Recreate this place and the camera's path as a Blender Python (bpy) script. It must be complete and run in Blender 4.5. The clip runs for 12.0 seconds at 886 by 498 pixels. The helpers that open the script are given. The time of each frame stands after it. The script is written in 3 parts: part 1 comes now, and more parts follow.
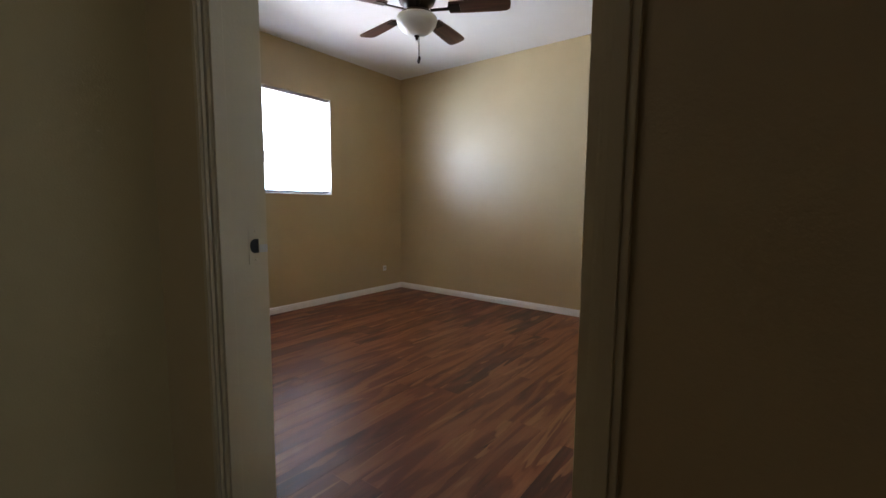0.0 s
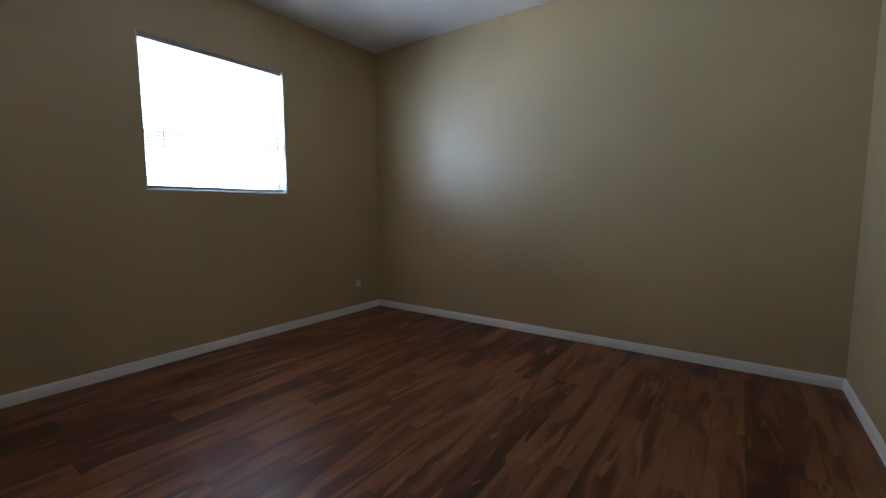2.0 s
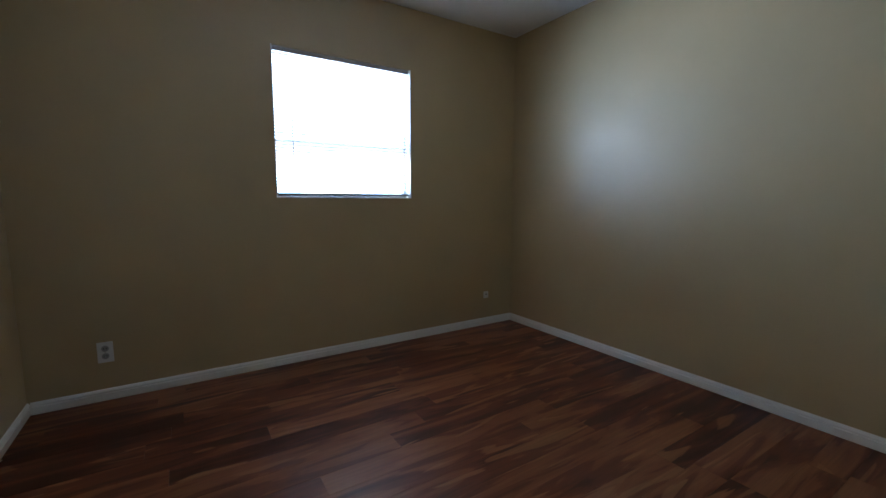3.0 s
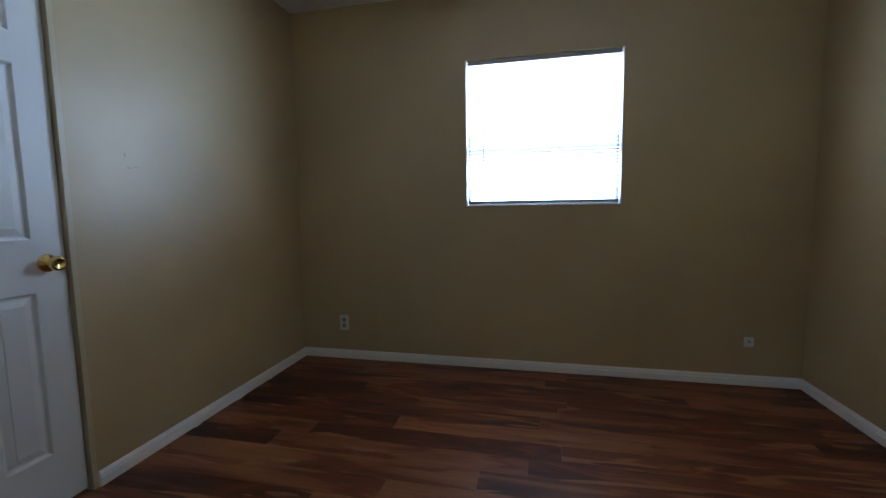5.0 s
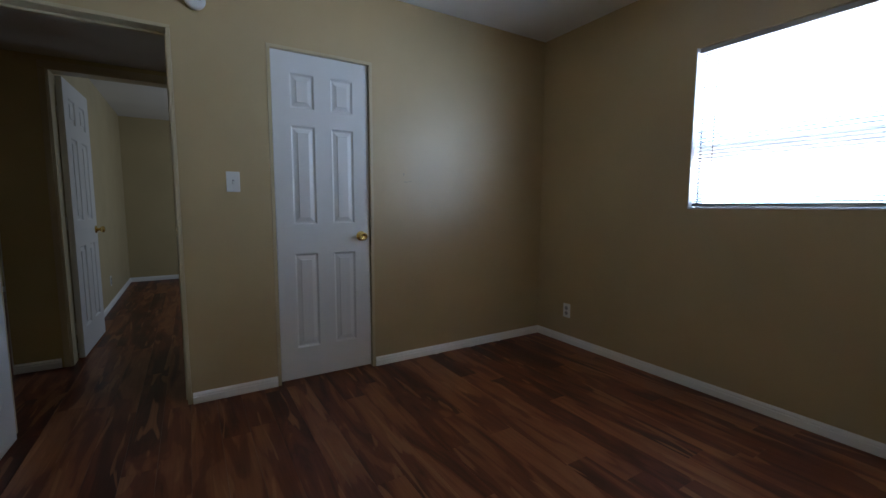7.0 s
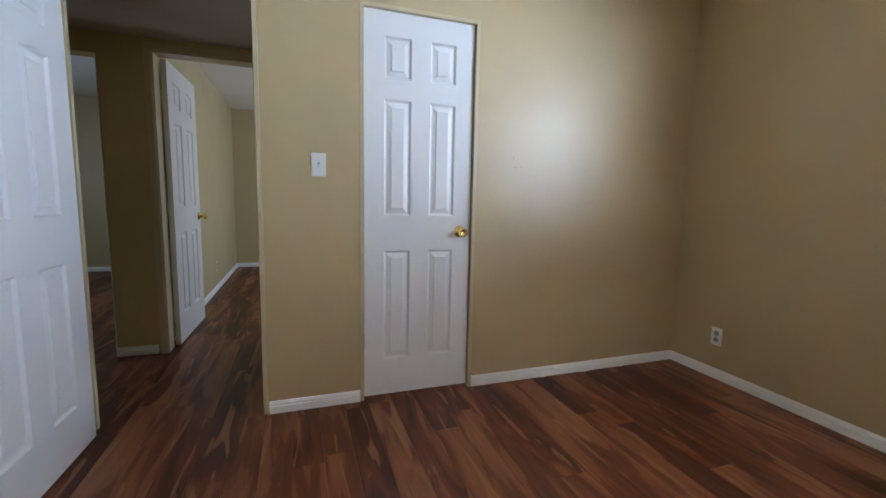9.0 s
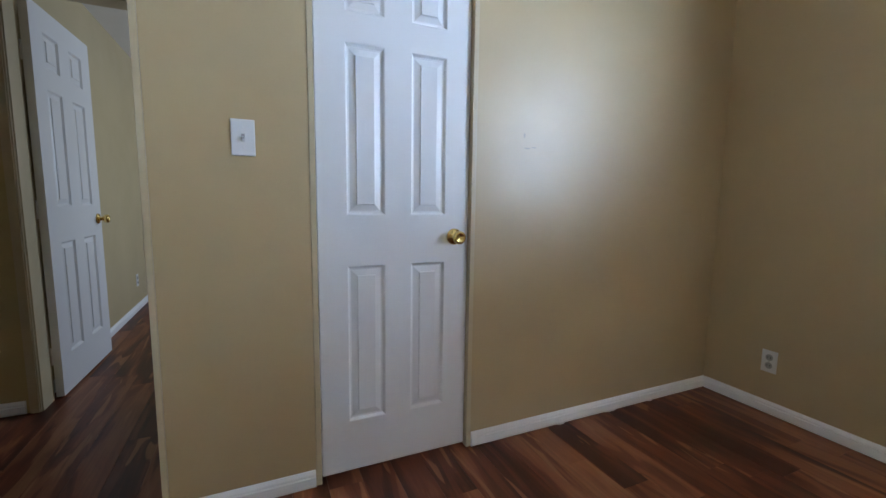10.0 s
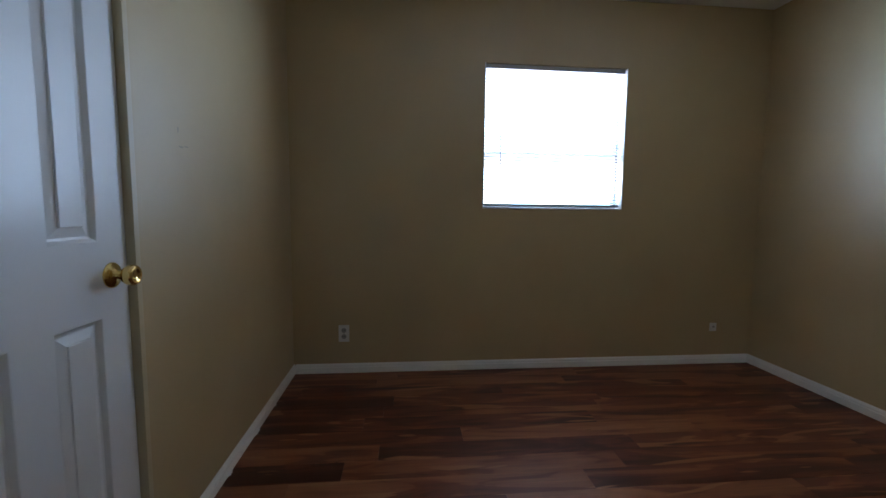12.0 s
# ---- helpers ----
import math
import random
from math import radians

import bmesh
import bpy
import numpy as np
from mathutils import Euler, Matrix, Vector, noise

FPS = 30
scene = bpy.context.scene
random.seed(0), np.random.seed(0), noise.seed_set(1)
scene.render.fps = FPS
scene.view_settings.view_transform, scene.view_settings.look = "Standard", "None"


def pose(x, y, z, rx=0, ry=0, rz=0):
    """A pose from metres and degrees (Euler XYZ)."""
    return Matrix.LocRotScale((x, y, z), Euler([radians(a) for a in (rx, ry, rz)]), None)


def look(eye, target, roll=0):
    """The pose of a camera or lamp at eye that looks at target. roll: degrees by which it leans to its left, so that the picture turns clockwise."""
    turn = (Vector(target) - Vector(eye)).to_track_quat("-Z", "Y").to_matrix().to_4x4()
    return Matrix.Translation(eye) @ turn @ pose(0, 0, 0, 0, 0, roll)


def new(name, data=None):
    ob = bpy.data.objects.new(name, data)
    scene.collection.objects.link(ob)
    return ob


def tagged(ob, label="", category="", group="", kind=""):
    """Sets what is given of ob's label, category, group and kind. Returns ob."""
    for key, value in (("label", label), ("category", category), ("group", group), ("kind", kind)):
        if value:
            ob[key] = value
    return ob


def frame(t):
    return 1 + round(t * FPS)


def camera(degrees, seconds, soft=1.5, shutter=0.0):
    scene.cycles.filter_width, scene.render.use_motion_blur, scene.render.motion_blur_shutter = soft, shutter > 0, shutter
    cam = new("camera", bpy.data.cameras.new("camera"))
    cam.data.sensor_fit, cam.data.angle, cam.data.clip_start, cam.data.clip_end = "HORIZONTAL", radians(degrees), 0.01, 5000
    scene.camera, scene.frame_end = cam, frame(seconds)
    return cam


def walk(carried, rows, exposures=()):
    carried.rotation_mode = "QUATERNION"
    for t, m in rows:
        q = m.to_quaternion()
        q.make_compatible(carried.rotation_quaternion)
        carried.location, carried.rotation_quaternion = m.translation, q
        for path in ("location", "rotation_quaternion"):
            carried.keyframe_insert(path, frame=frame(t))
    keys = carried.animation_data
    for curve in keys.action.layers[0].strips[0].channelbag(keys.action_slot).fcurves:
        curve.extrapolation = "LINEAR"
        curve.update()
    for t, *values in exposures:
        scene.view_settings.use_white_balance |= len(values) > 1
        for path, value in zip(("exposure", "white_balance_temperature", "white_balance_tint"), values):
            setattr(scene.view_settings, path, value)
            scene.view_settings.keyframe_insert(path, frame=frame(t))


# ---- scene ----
cam = camera(93.7, 12.0)
PATH = [
    (0, (0.475, 0.165, 1.009), (-0.74, 1.74, 0.803), 0.4),
    (0.5, (0.280, 0.29, 1.012), (-0.921, 1.872, 0.798), 0.2),
    (0.6, (0.244, 0.325, 1.009), (-0.950, 1.914, 0.8), 0.1),
    (0.7, (0.211, 0.363, 1.011), (-0.975, 1.958, 0.8), 0.2),
    (1, (0.098, 0.474, 1.02), (-1.044, 2.102, 0.808), 0.3),
    (1.5, (-0.033, 0.628, 1.024), (-1.139, 2.282, 0.815), 0.1),
    (2, (-0.077, 0.849, 0.998), (-1.233, 2.469, 0.801), -0.2),
    (2.5, (-0.108, 1.07, 1.042), (-1.506, 2.486, 0.840), 0.0),
    (3, (-0.219, 1.341, 1.095), (-1.892, 2.412, 0.865), 0.1),
    (3.5, (-0.305, 1.585, 1.094), (-2.162, 2.293, 0.871), -0.2),
    (5.5, (-0.268, 2.645, 1.094), (-2.105, 1.877, 0.911), -0.5),
    (6, (-0.298, 2.948, 1.084), (-1.974, 1.871, 0.9), 0.1),
    (6.5, (-0.378, 3.181, 1.108), (-1.755, 1.744, 0.911), 0.2),
    (7, (-0.433, 3.302, 1.123), (-1.469, 1.603, 0.918), 0.2),
    (7.5, (-0.444, 3.377, 1.125), (-1.273, 1.569, 0.911), 0.2),
    (7.7, (-0.458, 3.387, 1.142), (-1.225, 1.554, 0.913), 0.3),
    (9.3, (-0.588, 2.598, 1.09), (-1.241, 0.723, 0.852), 1.2),
    (9.5, (-0.613, 2.46, 1.086), (-1.279, 0.59, 0.842), 1.4),
    (10, (-0.683, 2.141, 1.069), (-1.501, 0.331, 0.834), 0.8),
    (10.5, (-0.696, 1.924, 1.062), (-1.855, 0.308, 0.849), 0.6),
    (11, (-0.597, 1.779, 1.056), (-2.26, 0.682, 0.879), 0.2),
    (11.5, (-0.453, 1.622, 1.08), (-2.384, 1.135, 0.9), 0.7),
    (12, (-0.295, 1.361, 1.093), (-2.277, 1.552, 0.91), 0.6),
]
walk(cam, [(t, look(eye, target, roll)) for t, eye, target, roll in PATH],
     [(0, 0.58, 7600, 25), (1.0, 0.26, 7050, 24), (2.5, -0.26, 6250, 18), (3.5, -0.24, 6050, 17), (5.5, -0.24, 6250, 17), (6.5, -0.58, 6400, 17), (7.5, -0.03, 6750, 22), (9.3, 1.05, 6950, 22), (10.5, 0.72, 6200, 20), (11.4, 0.27, 6300, 19), (12, -0.28, 6350, 19)])

# ---------------------------------------------------------------- world and light
world = bpy.data.worlds.new("world")
scene.world = world
world.use_nodes = True
wn = world.node_tree
sky = wn.nodes.new("ShaderNodeTexSky")
sky.sky_type, sky.sun_disc = "NISHITA", False
sky.sun_elevation, sky.sun_rotation = radians(50), radians(120)
wn.links.new(sky.outputs[0], wn.nodes["Background"].inputs[0])
wn.nodes["Background"].inputs[1].default_value = 0.1

# room extents
XW, XE, YS, YN, ZC = -3.055, 0.441, 0.64, 3.895, 2.49
YH = 0.536                     # hall face of the south wall
YO = -0.45                     # hall's opposite wall
WY0, WY1, WZ0, WZ1 = 1.889, 2.868, 1.112, 2.058   # window opening


def area_lamp(name, m, w, h, watts, colour):
    data = bpy.data.lights.new(name, "AREA")
    data.shape, data.size, data.size_y = "RECTANGLE", w, h
    data.energy, data.color = watts, colour
    ob = new(name, data)
    ob.matrix_world = m
    return ob


WYC, WZC = (WY0 + WY1) / 2, (WZ0 + WZ1) / 2
area_lamp("window_daylight", look((-3.30, WYC, WZC), (0, WYC, WZC)), 1.20, 1.15, 96, (0.47, 0.72, 1.0))
# sunlit ground outside, thrown up through the blind
area_lamp("ground_daylight", look((-4.25, WYC, 0.15), (-3.05, WYC, 1.60)), 2.6, 1.4, 345, (1.0, 0.91, 0.78))
# two added fill lamps, out of view, brighten the rear rooms and hall
area_lamp("rear_fill_light", look((-2.74, -2.3, 1.5), (0, -2.3, 1.5)), 1.2, 1.1, 21, (0.58, 0.80, 1.0))
area_lamp("rear_fill_light", look((3.44, -1.6, 1.5), (0, -1.6, 1.5)), 1.2, 1.1, 11, (0.47, 0.73, 1.0))


# ---------------------------------------------------------------- materials
class Mat:
    def __init__(self, name, rough=0.5, metal=0.0, colour=(0.8, 0.8, 0.8)):
        self.m = bpy.data.materials.new(name)
        self.m.use_nodes = True
        self.t = self.m.node_tree
        self.b = self.t.nodes["Principled BSDF"]
        self.b.inputs["Roughness"].default_value = rough
        self.b.inputs["Metallic"].default_value = metal
        self.b.inputs["Base Color"].default_value = (*colour, 1)

    def node(self, kind, **inputs):
        n = self.t.nodes.new(kind)
        for k, v in inputs.items():
            n.inputs[k.replace("_", " ")].default_value = v
        return n

    def link(self, a, b):
        self.t.links.new(a, b)

    def noise(self, scale, detail=4.0, vec=None, rough=0.55, distortion=0.0):
        n = self.node("ShaderNodeTexNoise", Scale=scale, Detail=detail, Roughness=rough, Distortion=distortion)
        if vec is None:
            vec = self.node("ShaderNodeNewGeometry").outputs["Position"]
        self.link(vec, n.inputs["Vector"])
        return n.outputs[0]

    def ramp(self, fac, stops):
        r = self.node("ShaderNodeValToRGB")
        el = r.color_ramp.elements
        while len(el) < len(stops):
            el.new(0.5)
        for e, (p, c) in zip(el, stops):
            e.position, e.color = p, (*c, 1) if len(c) == 3 else c
        self.link(fac, r.inputs[0])
        return r.outputs[0]

    def math(self, op, a, b):
        n = self.node("ShaderNodeMath")
        n.operation = op
        for k, v in enumerate((a, b)):
            if isinstance(v, (int, float)):
                n.inputs[k].default_value = v
            else:
                self.link(v, n.inputs[k])
        return n.outputs[0]

    def mix(self, fac, a, b, mode="MIX"):
        n = self.node("ShaderNodeMix")
        n.data_type, n.blend_type = "RGBA", mode
        for k, v in ((0, fac), (6, a), (7, b)):
            if isinstance(v, (int, float)):
                n.inputs[k].default_value = v
            elif isinstance(v, tuple):
                n.inputs[k].default_value = (*v, 1)
            else:
                self.link(v, n.inputs[k])
        return n.outputs[2]

    def bump(self, height, strength, distance):
        n = self.node("ShaderNodeBump", Strength=strength, Distance=distance)
        self.link(height, n.inputs["Height"])
        self.link(n.outputs[0], self.b.inputs["Normal"])

    def rough_from(self, fac, lo, hi):
        n = self.node("ShaderNodeMapRange")
        n.inputs["To Min"].default_value, n.inputs["To Max"].default_value = lo, hi
        self.link(fac, n.inputs[0])
        self.link(n.outputs[0], self.b.inputs["Roughness"])


def paint(name, colour, rough, mottling=0.06, orange_peel=0.25, peel_scale=260.0, gloss=0.5, waves=0.0):
    """Rolled wall paint: faint large blotches, orange-peel relief."""
    m = Mat(name, rough)
    big = m.noise(1.7, 5.0)
    lo = tuple(c * (1 - mottling) for c in colour)
    hi = tuple(min(1, c * (1 + mottling)) for c in colour)
    m.link(m.ramp(big, [(0.3, lo), (0.7, hi)]), m.b.inputs["Base Color"])
    m.rough_from(m.noise(4.0, 6.0), rough - 0.11, rough + 0.12)
    m.b.inputs["Specular IOR Level"].default_value = gloss
    peel = m.math("ADD", m.noise(peel_scale, 2.0), m.math("ADD", m.math("MULTIPLY", m.noise(14.0, 3.0), 1.6 if waves else 0.4), m.math("MULTIPLY", m.noise(3.2, 2.0), waves)))
    m.bump(peel, orange_peel, 0.0012)
    return m.m


WALL = paint("beige_satin_wall_paint", (0.50, 0.370, 0.196), 0.43, gloss=0.88, waves=6.0)
WALL_REAR = paint("beige_hall_paint", (0.51, 0.395, 0.195), 0.45)
WALL_FAR = paint("pale_beige_rear_room_paint", (0.50, 0.405, 0.235), 0.42)
CEIL = paint("white_ceiling_paint", (0.84, 0.83, 0.81), 0.75, 0.03, 0.5, 90.0)
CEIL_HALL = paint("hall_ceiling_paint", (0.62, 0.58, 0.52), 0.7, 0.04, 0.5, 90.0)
WHITE = paint("white_semigloss_paint", (0.80, 0.80, 0.80), 0.33, 0.02, 0.12, 180.0)
TRIM = paint("white_trim_paint", (0.88, 0.88, 0.87), 0.38, 0.03, 0.2, 120.0)
JAMB = paint("beige_gloss_jamb_paint", (0.55, 0.455, 0.29), 0.33, 0.06, 0.2, 120.0)
PLASTIC = Mat("white_plastic", 0.3, 0, (0.78, 0.78, 0.77)).m
DARK = Mat("dark_recess", 0.8, 0, (0.012, 0.011, 0.010)).m
SLOT = Mat("grey_slot", 0.6, 0, (0.10, 0.10, 0.10)).m
RAIL = Mat("white_painted_sash_rail", 0.5, 0, (0.78, 0.80, 0.83)).m
# the headrail's shade is put into its colour: mid grey instead of white
HEADRAIL = Mat("shaded_headrail", 0.45, 0, (0.44, 0.43, 0.45)).m
GREYPLASTIC = Mat("grey_receptacle_plastic", 0.4, 0, (0.35, 0.35, 0.35)).m


def metal(name, colour, rough):
    m = Mat(name, rough, 1.0, colour)
    m.rough_from(m.noise(60.0, 3.0), rough - 0.05, rough + 0.1)
    return m.m


BRASS = metal("polished_brass", (0.78, 0.55, 0.20), 0.16)
STEEL = metal("worn_nickel", (0.5, 0.48, 0.44), 0.35)
BRONZE = metal("oil_rubbed_bronze", (0.045, 0.032, 0.026), 0.4)
ALUMINIUM = metal("aluminium_window_frame", (0.30, 0.31, 0.33), 0.45)


def frosted():
    m = Mat("frosted_glass_bowl", 0.35, 0, (0.78, 0.76, 0.70))
    m.b.inputs["Subsurface Weight"].default_value = 0.2
    m.b.inputs["Subsurface Radius"].default_value = (0.02, 0.02, 0.015)
    return m.m


BOWL = frosted()


def glass():
    m = Mat("window_glass", 0.0, 0, (0.95, 0.98, 0.98))
    m.b.inputs["Transmission Weight"].default_value = 1.0
    m.b.inputs["IOR"].default_value = 1.45
    return m.m


GLASS = glass()


def slat_vinyl():
    m = Mat("white_vinyl_slat", 0.45, 0, (0.72, 0.73, 0.75))
    tr = m.node("ShaderNodeBsdfTranslucent")
    tr.inputs[0].default_value = (0.8, 0.82, 0.84, 1)
    mix = m.node("ShaderNodeMixShader")
    mix.inputs[0].default_value = 0.07
    m.link(m.b.outputs[0], mix.inputs[1])
    m.link(tr.outputs[0], mix.inputs[2])
    m.link(mix.outputs[0], m.t.nodes["Material Output"].inputs[0])
    return m.m


VINYL = slat_vinyl()


def blade_wood():
    m = Mat("dark_walnut_blade", 0.35)
    co = m.node("ShaderNodeTexCoord")
    mp = m.node("ShaderNodeMapping")
    mp.inputs["Scale"].default_value = (3, 40, 20)
    m.link(co.outputs["Object"], mp.inputs[0])
    n = m.noise(1.0, 5.0, mp.outputs[0])
    m.link(m.ramp(n, [(0.3, (0.035, 0.013, 0.008)), (0.7, (0.12, 0.045, 0.025))]), m.b.inputs["Base Color"])
    return m.m


BLADE = blade_wood()


def laminate():
    """Acacia-look laminate: each plank has its own tone and streaks along y."""
    m = Mat("acacia_laminate", 0.32)
    geo = m.node("ShaderNodeNewGeometry")
    info = m.node("ShaderNodeObjectInfo")
    rnd = m.math("ADD", info.outputs["Random"], geo.outputs["Random Per Island"])
    rnd = m.math("FRACT", m.math("MULTIPLY", rnd, 7.31), 0)
    off = m.node("ShaderNodeCombineXYZ")
    m.link(m.math("MULTIPLY", rnd, 37.0), off.inputs[0])
    m.link(m.math("MULTIPLY", rnd, 91.0), off.inputs[1])
    add = m.node("ShaderNodeVectorMath")
    m.link(geo.outputs["Position"], add.inputs[0])
    m.link(off.outputs[0], add.inputs[1])

    def stretched(sx, sy):
        mp = m.node("ShaderNodeMapping")
        mp.inputs["Scale"].default_value = (sx, sy, 1)
        m.link(add.outputs[0], mp.inputs[0])
        return mp.outputs[0]

    broad = m.noise(1.0, 3.0, stretched(9.5, 1.45), 0.5, 1.0)
    fine = m.noise(1.0, 6.0, stretched(85.0, 2.8), 0.65, 0.3)
    sap = m.noise(1.0, 2.0, stretched(12.0, 1.35), 0.4, 1.5)
    knots = m.noise(1.0, 2.0, stretched(26.0, 5.0), 0.5, 1.4)
    shifted = m.math("ADD", broad, m.math("MULTIPLY", m.math("SUBTRACT", rnd, 0.5), 0.26))
    base = m.ramp(shifted, [(0.30, (0.052, 0.012, 0.006)), (0.40, (0.088, 0.021, 0.010)), (0.445, (0.128, 0.033, 0.015)), (0.53, (0.160, 0.044, 0.019)), (0.555, (0.215, 0.072, 0.030)), (0.70, (0.275, 0.104, 0.045))])
    pale = m.ramp(sap, [(0.61, (0, 0, 0)), (0.64, (0.72, 0.72, 0.72)), (0.72, (0.8, 0.8, 0.8))])
    base = m.mix(pale, base, (0.33, 0.145, 0.066))
    grain = m.ramp(fine, [(0.30, (0.80, 0.78, 0.76)), (0.65, (1.10, 1.09, 1.08))])
    col = m.mix(1.0, base, grain, "MULTIPLY")
    dark = m.ramp(knots, [(0.74, (1, 1, 1)), (0.80, (0.3, 0.24, 0.2))])
    col = m.mix(1.0, col, dark, "MULTIPLY")
    m.link(col, m.b.inputs["Base Color"])
    m.rough_from(m.noise(5.0, 5.0), 0.33, 0.46)
    m.b.inputs["Specular IOR Level"].default_value = 0.38
    m.bump(fine, 0.10, 0.0006)
    return m.m


LAMINATE = laminate()
SUBFLOOR = Mat("dark_underlay", 0.9, 0, (0.03, 0.016, 0.011)).m


# ---------------------------------------------------------------- mesh helpers
def mesh_of(name, bm, material, smooth=False):
    me = bpy.data.meshes.new(name)
    bmesh.ops.recalc_face_normals(bm, faces=bm.faces)
    for f in bm.faces:
        f.smooth = smooth
    bm.to_mesh(me)
    bm.free()
    me.materials.append(material)
    return me


def part(name, bm, material, parent=None, label="", m=None, smooth=False):
    ob = new(name, mesh_of(name, bm, material, smooth))
    ob.parent = parent
    if m is not None:
        ob.matrix_basis = m
    return tagged(ob, label)


def thing(name, m, label, category, group="", kind=""):
    ob = new(name)
    ob.empty_display_size = 0.05
    ob.matrix_basis = m
    return tagged(ob, label, category, group, kind)


def box(bm, x0, x1, y0, y1, z0, z1, bevel=0.0):
    vs = [bm.verts.new((x, y, z)) for x in (x0, x1) for y in (y0, y1) for z in (z0, z1)]
    fs = [bm.faces.new([vs[i] for i in q]) for q in ((0, 1, 3, 2), (4, 6, 7, 5), (0, 4, 5, 1), (2, 3, 7, 6), (0, 2, 6, 4), (1, 5, 7, 3))]
    if bevel:
        edges = {e for f in fs for e in f.edges}
        bmesh.ops.bevel(bm, geom=list(edges), offset=bevel, segments=2, affect="EDGES", profile=0.7)
    return bm


def boxed(*a, **k):
    return box(bmesh.new(), *a, **k)


def lathe(profile, steps=28):
    """A turned shape about z from (radius, height) pairs; open ends are capped."""
    bm = bmesh.new()
    rings = []
    for r, z in profile:
        rings.append([bm.verts.new((r * math.cos(2 * math.pi * k / steps), r * math.sin(2 * math.pi * k / steps), z)) for k in range(steps)])
    for a, b in zip(rings, rings[1:]):
        for k in range(steps):
            bm.faces.new((a[k], a[(k + 1) % steps], b[(k + 1) % steps], b[k]))
    bm.faces.new(rings[0][::-1])
    bm.faces.new(rings[-1])
    return bm


def grid_solid(us, vs, solid, w0, w1, axes):
    """A slab cut into cells by us and vs; solid(u, v) says which cells are filled. axes names where u, v, w go."""
    bm = bmesh.new()
    seen = {}

    def vert(u, v, w):
        key = (u, v, w)
        if key not in seen:
            p = [0, 0, 0]
            for a, c in zip(axes, (us[u], vs[v], (w0, w1)[w])):
                p["xyz".index(a)] = c
            seen[key] = bm.verts.new(p)
        return seen[key]

    nu, nv = len(us) - 1, len(vs) - 1

    def full(i, j):
        return 0 <= i < nu and 0 <= j < nv and solid((us[i] + us[i + 1]) / 2, (vs[j] + vs[j + 1]) / 2)

    for i in range(nu):
        for j in range(nv):
            if not full(i, j):
                continue
            for w in (0, 1):
                bm.faces.new([vert(i, j, w), vert(i + 1, j, w), vert(i + 1, j + 1, w), vert(i, j + 1, w)])
            for (di, dj), ((a, b), (c, d)) in {(-1, 0): ((0, 0), (0, 1)), (1, 0): ((1, 0), (1, 1)), (0, -1): ((0, 0), (1, 0)), (0, 1): ((0, 1), (1, 1))}.items():
                if not full(i + di, j + dj):
                    bm.faces.new([vert(i + a, j + b, 0), vert(i + c, j + d, 0), vert(i + c, j + d, 1), vert(i + a, j + b, 1)])
    return bm


def wall(name, along, u0, u1, w0, w1, z0, z1, openings, material, label):
    us = sorted({u0, u1, *(o for a in openings for o in a[:2])})
    zs = sorted({z0, z1, *(o for a in openings for o in a[2:] if z0 < o < z1)})
    bm = grid_solid(us, zs, lambda u, v: not any(a < u < b and c < v < d for a, b, c, d in openings), w0, w1, along + "z" + ("y" if along == "x" else "x"))
    return tagged(part(name, bm, material), label, "wall", kind="structure")


# ---------------------------------------------------------------- the large structure
wall("wall_west", "y", YH, YN + 0.125, XW - 0.15, XW, 0, ZC, [(WY0, WY1, WZ0, WZ1)], WALL, "beige satin painted bedroom wall with a square window")
wall("wall_north", "x", XW, XE, YN, YN + 0.125, 0, ZC, [], WALL, "plain beige satin painted bedroom wall")
wall("wall_east", "y", YS, YN + 0.125, XE, XE + 0.115, 0, ZC, [], WALL, "plain beige bedroom wall behind the open door")
wall("wall_south", "x", XW, 2.3, YH, YS, 0, ZC, [(-1.5033, -0.8567, -1, 2.0563), (-0.395, 0.376, -1, 2.042)], WALL, "beige bedroom wall with closet door and entry doorway")
tagged(part("ceiling", boxed(XW - 0.15, XE + 0.115, YH, YN + 0.125, ZC, ZC + 0.1), CEIL), "white painted bedroom ceiling", "ceiling", kind="structure")

wall("wall_hall_end", "y", YO, YH, -0.79, -0.67, 0, 2.09, [], WALL_REAR, "beige end wall of the short hall")
wall("wall_hall_south", "x", -2.7, 3.4, YO - 0.12, YO, 0, 2.372, [(-0.45, 0.325, -1, 2.022), (0.61, 1.42, -1, 1.96)], WALL_REAR, "beige hall wall with two openings to other rooms")
wall("wall_hall_east", "y", YO, YH, 2.2, 2.3, 0, 2.09, [], WALL_REAR, "plain beige wall closing the hall")
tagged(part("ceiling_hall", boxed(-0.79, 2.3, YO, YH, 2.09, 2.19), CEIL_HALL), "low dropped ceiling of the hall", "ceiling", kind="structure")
wall("wall_closet_back", "x", -1.75, -0.79, -0.10, -0.0, 0, ZC, [], WALL_REAR, "plain wall at the back of the closet")

wall("wall_rear_far", "x", -2.7, 3.4, -4.32, -4.2, 0, 2.372, [], WALL_FAR, "plain beige far wall of the rear rooms")
wall("wall_rear_divider", "y", -4.2, YO - 0.12, 0.35, 0.47, 0, 2.372, [], WALL_FAR, "beige wall between the two rear rooms")
# side wall openings are added, unseen, to let the rear fill lamps in
wall("wall_rear_west", "y", -4.2, YO - 0.12, -2.7, -2.6, 0, 2.372, [(-2.9, -1.7, 0.95, 2.05)], WALL_FAR, "beige rear room wall with an added opening for a fill lamp")
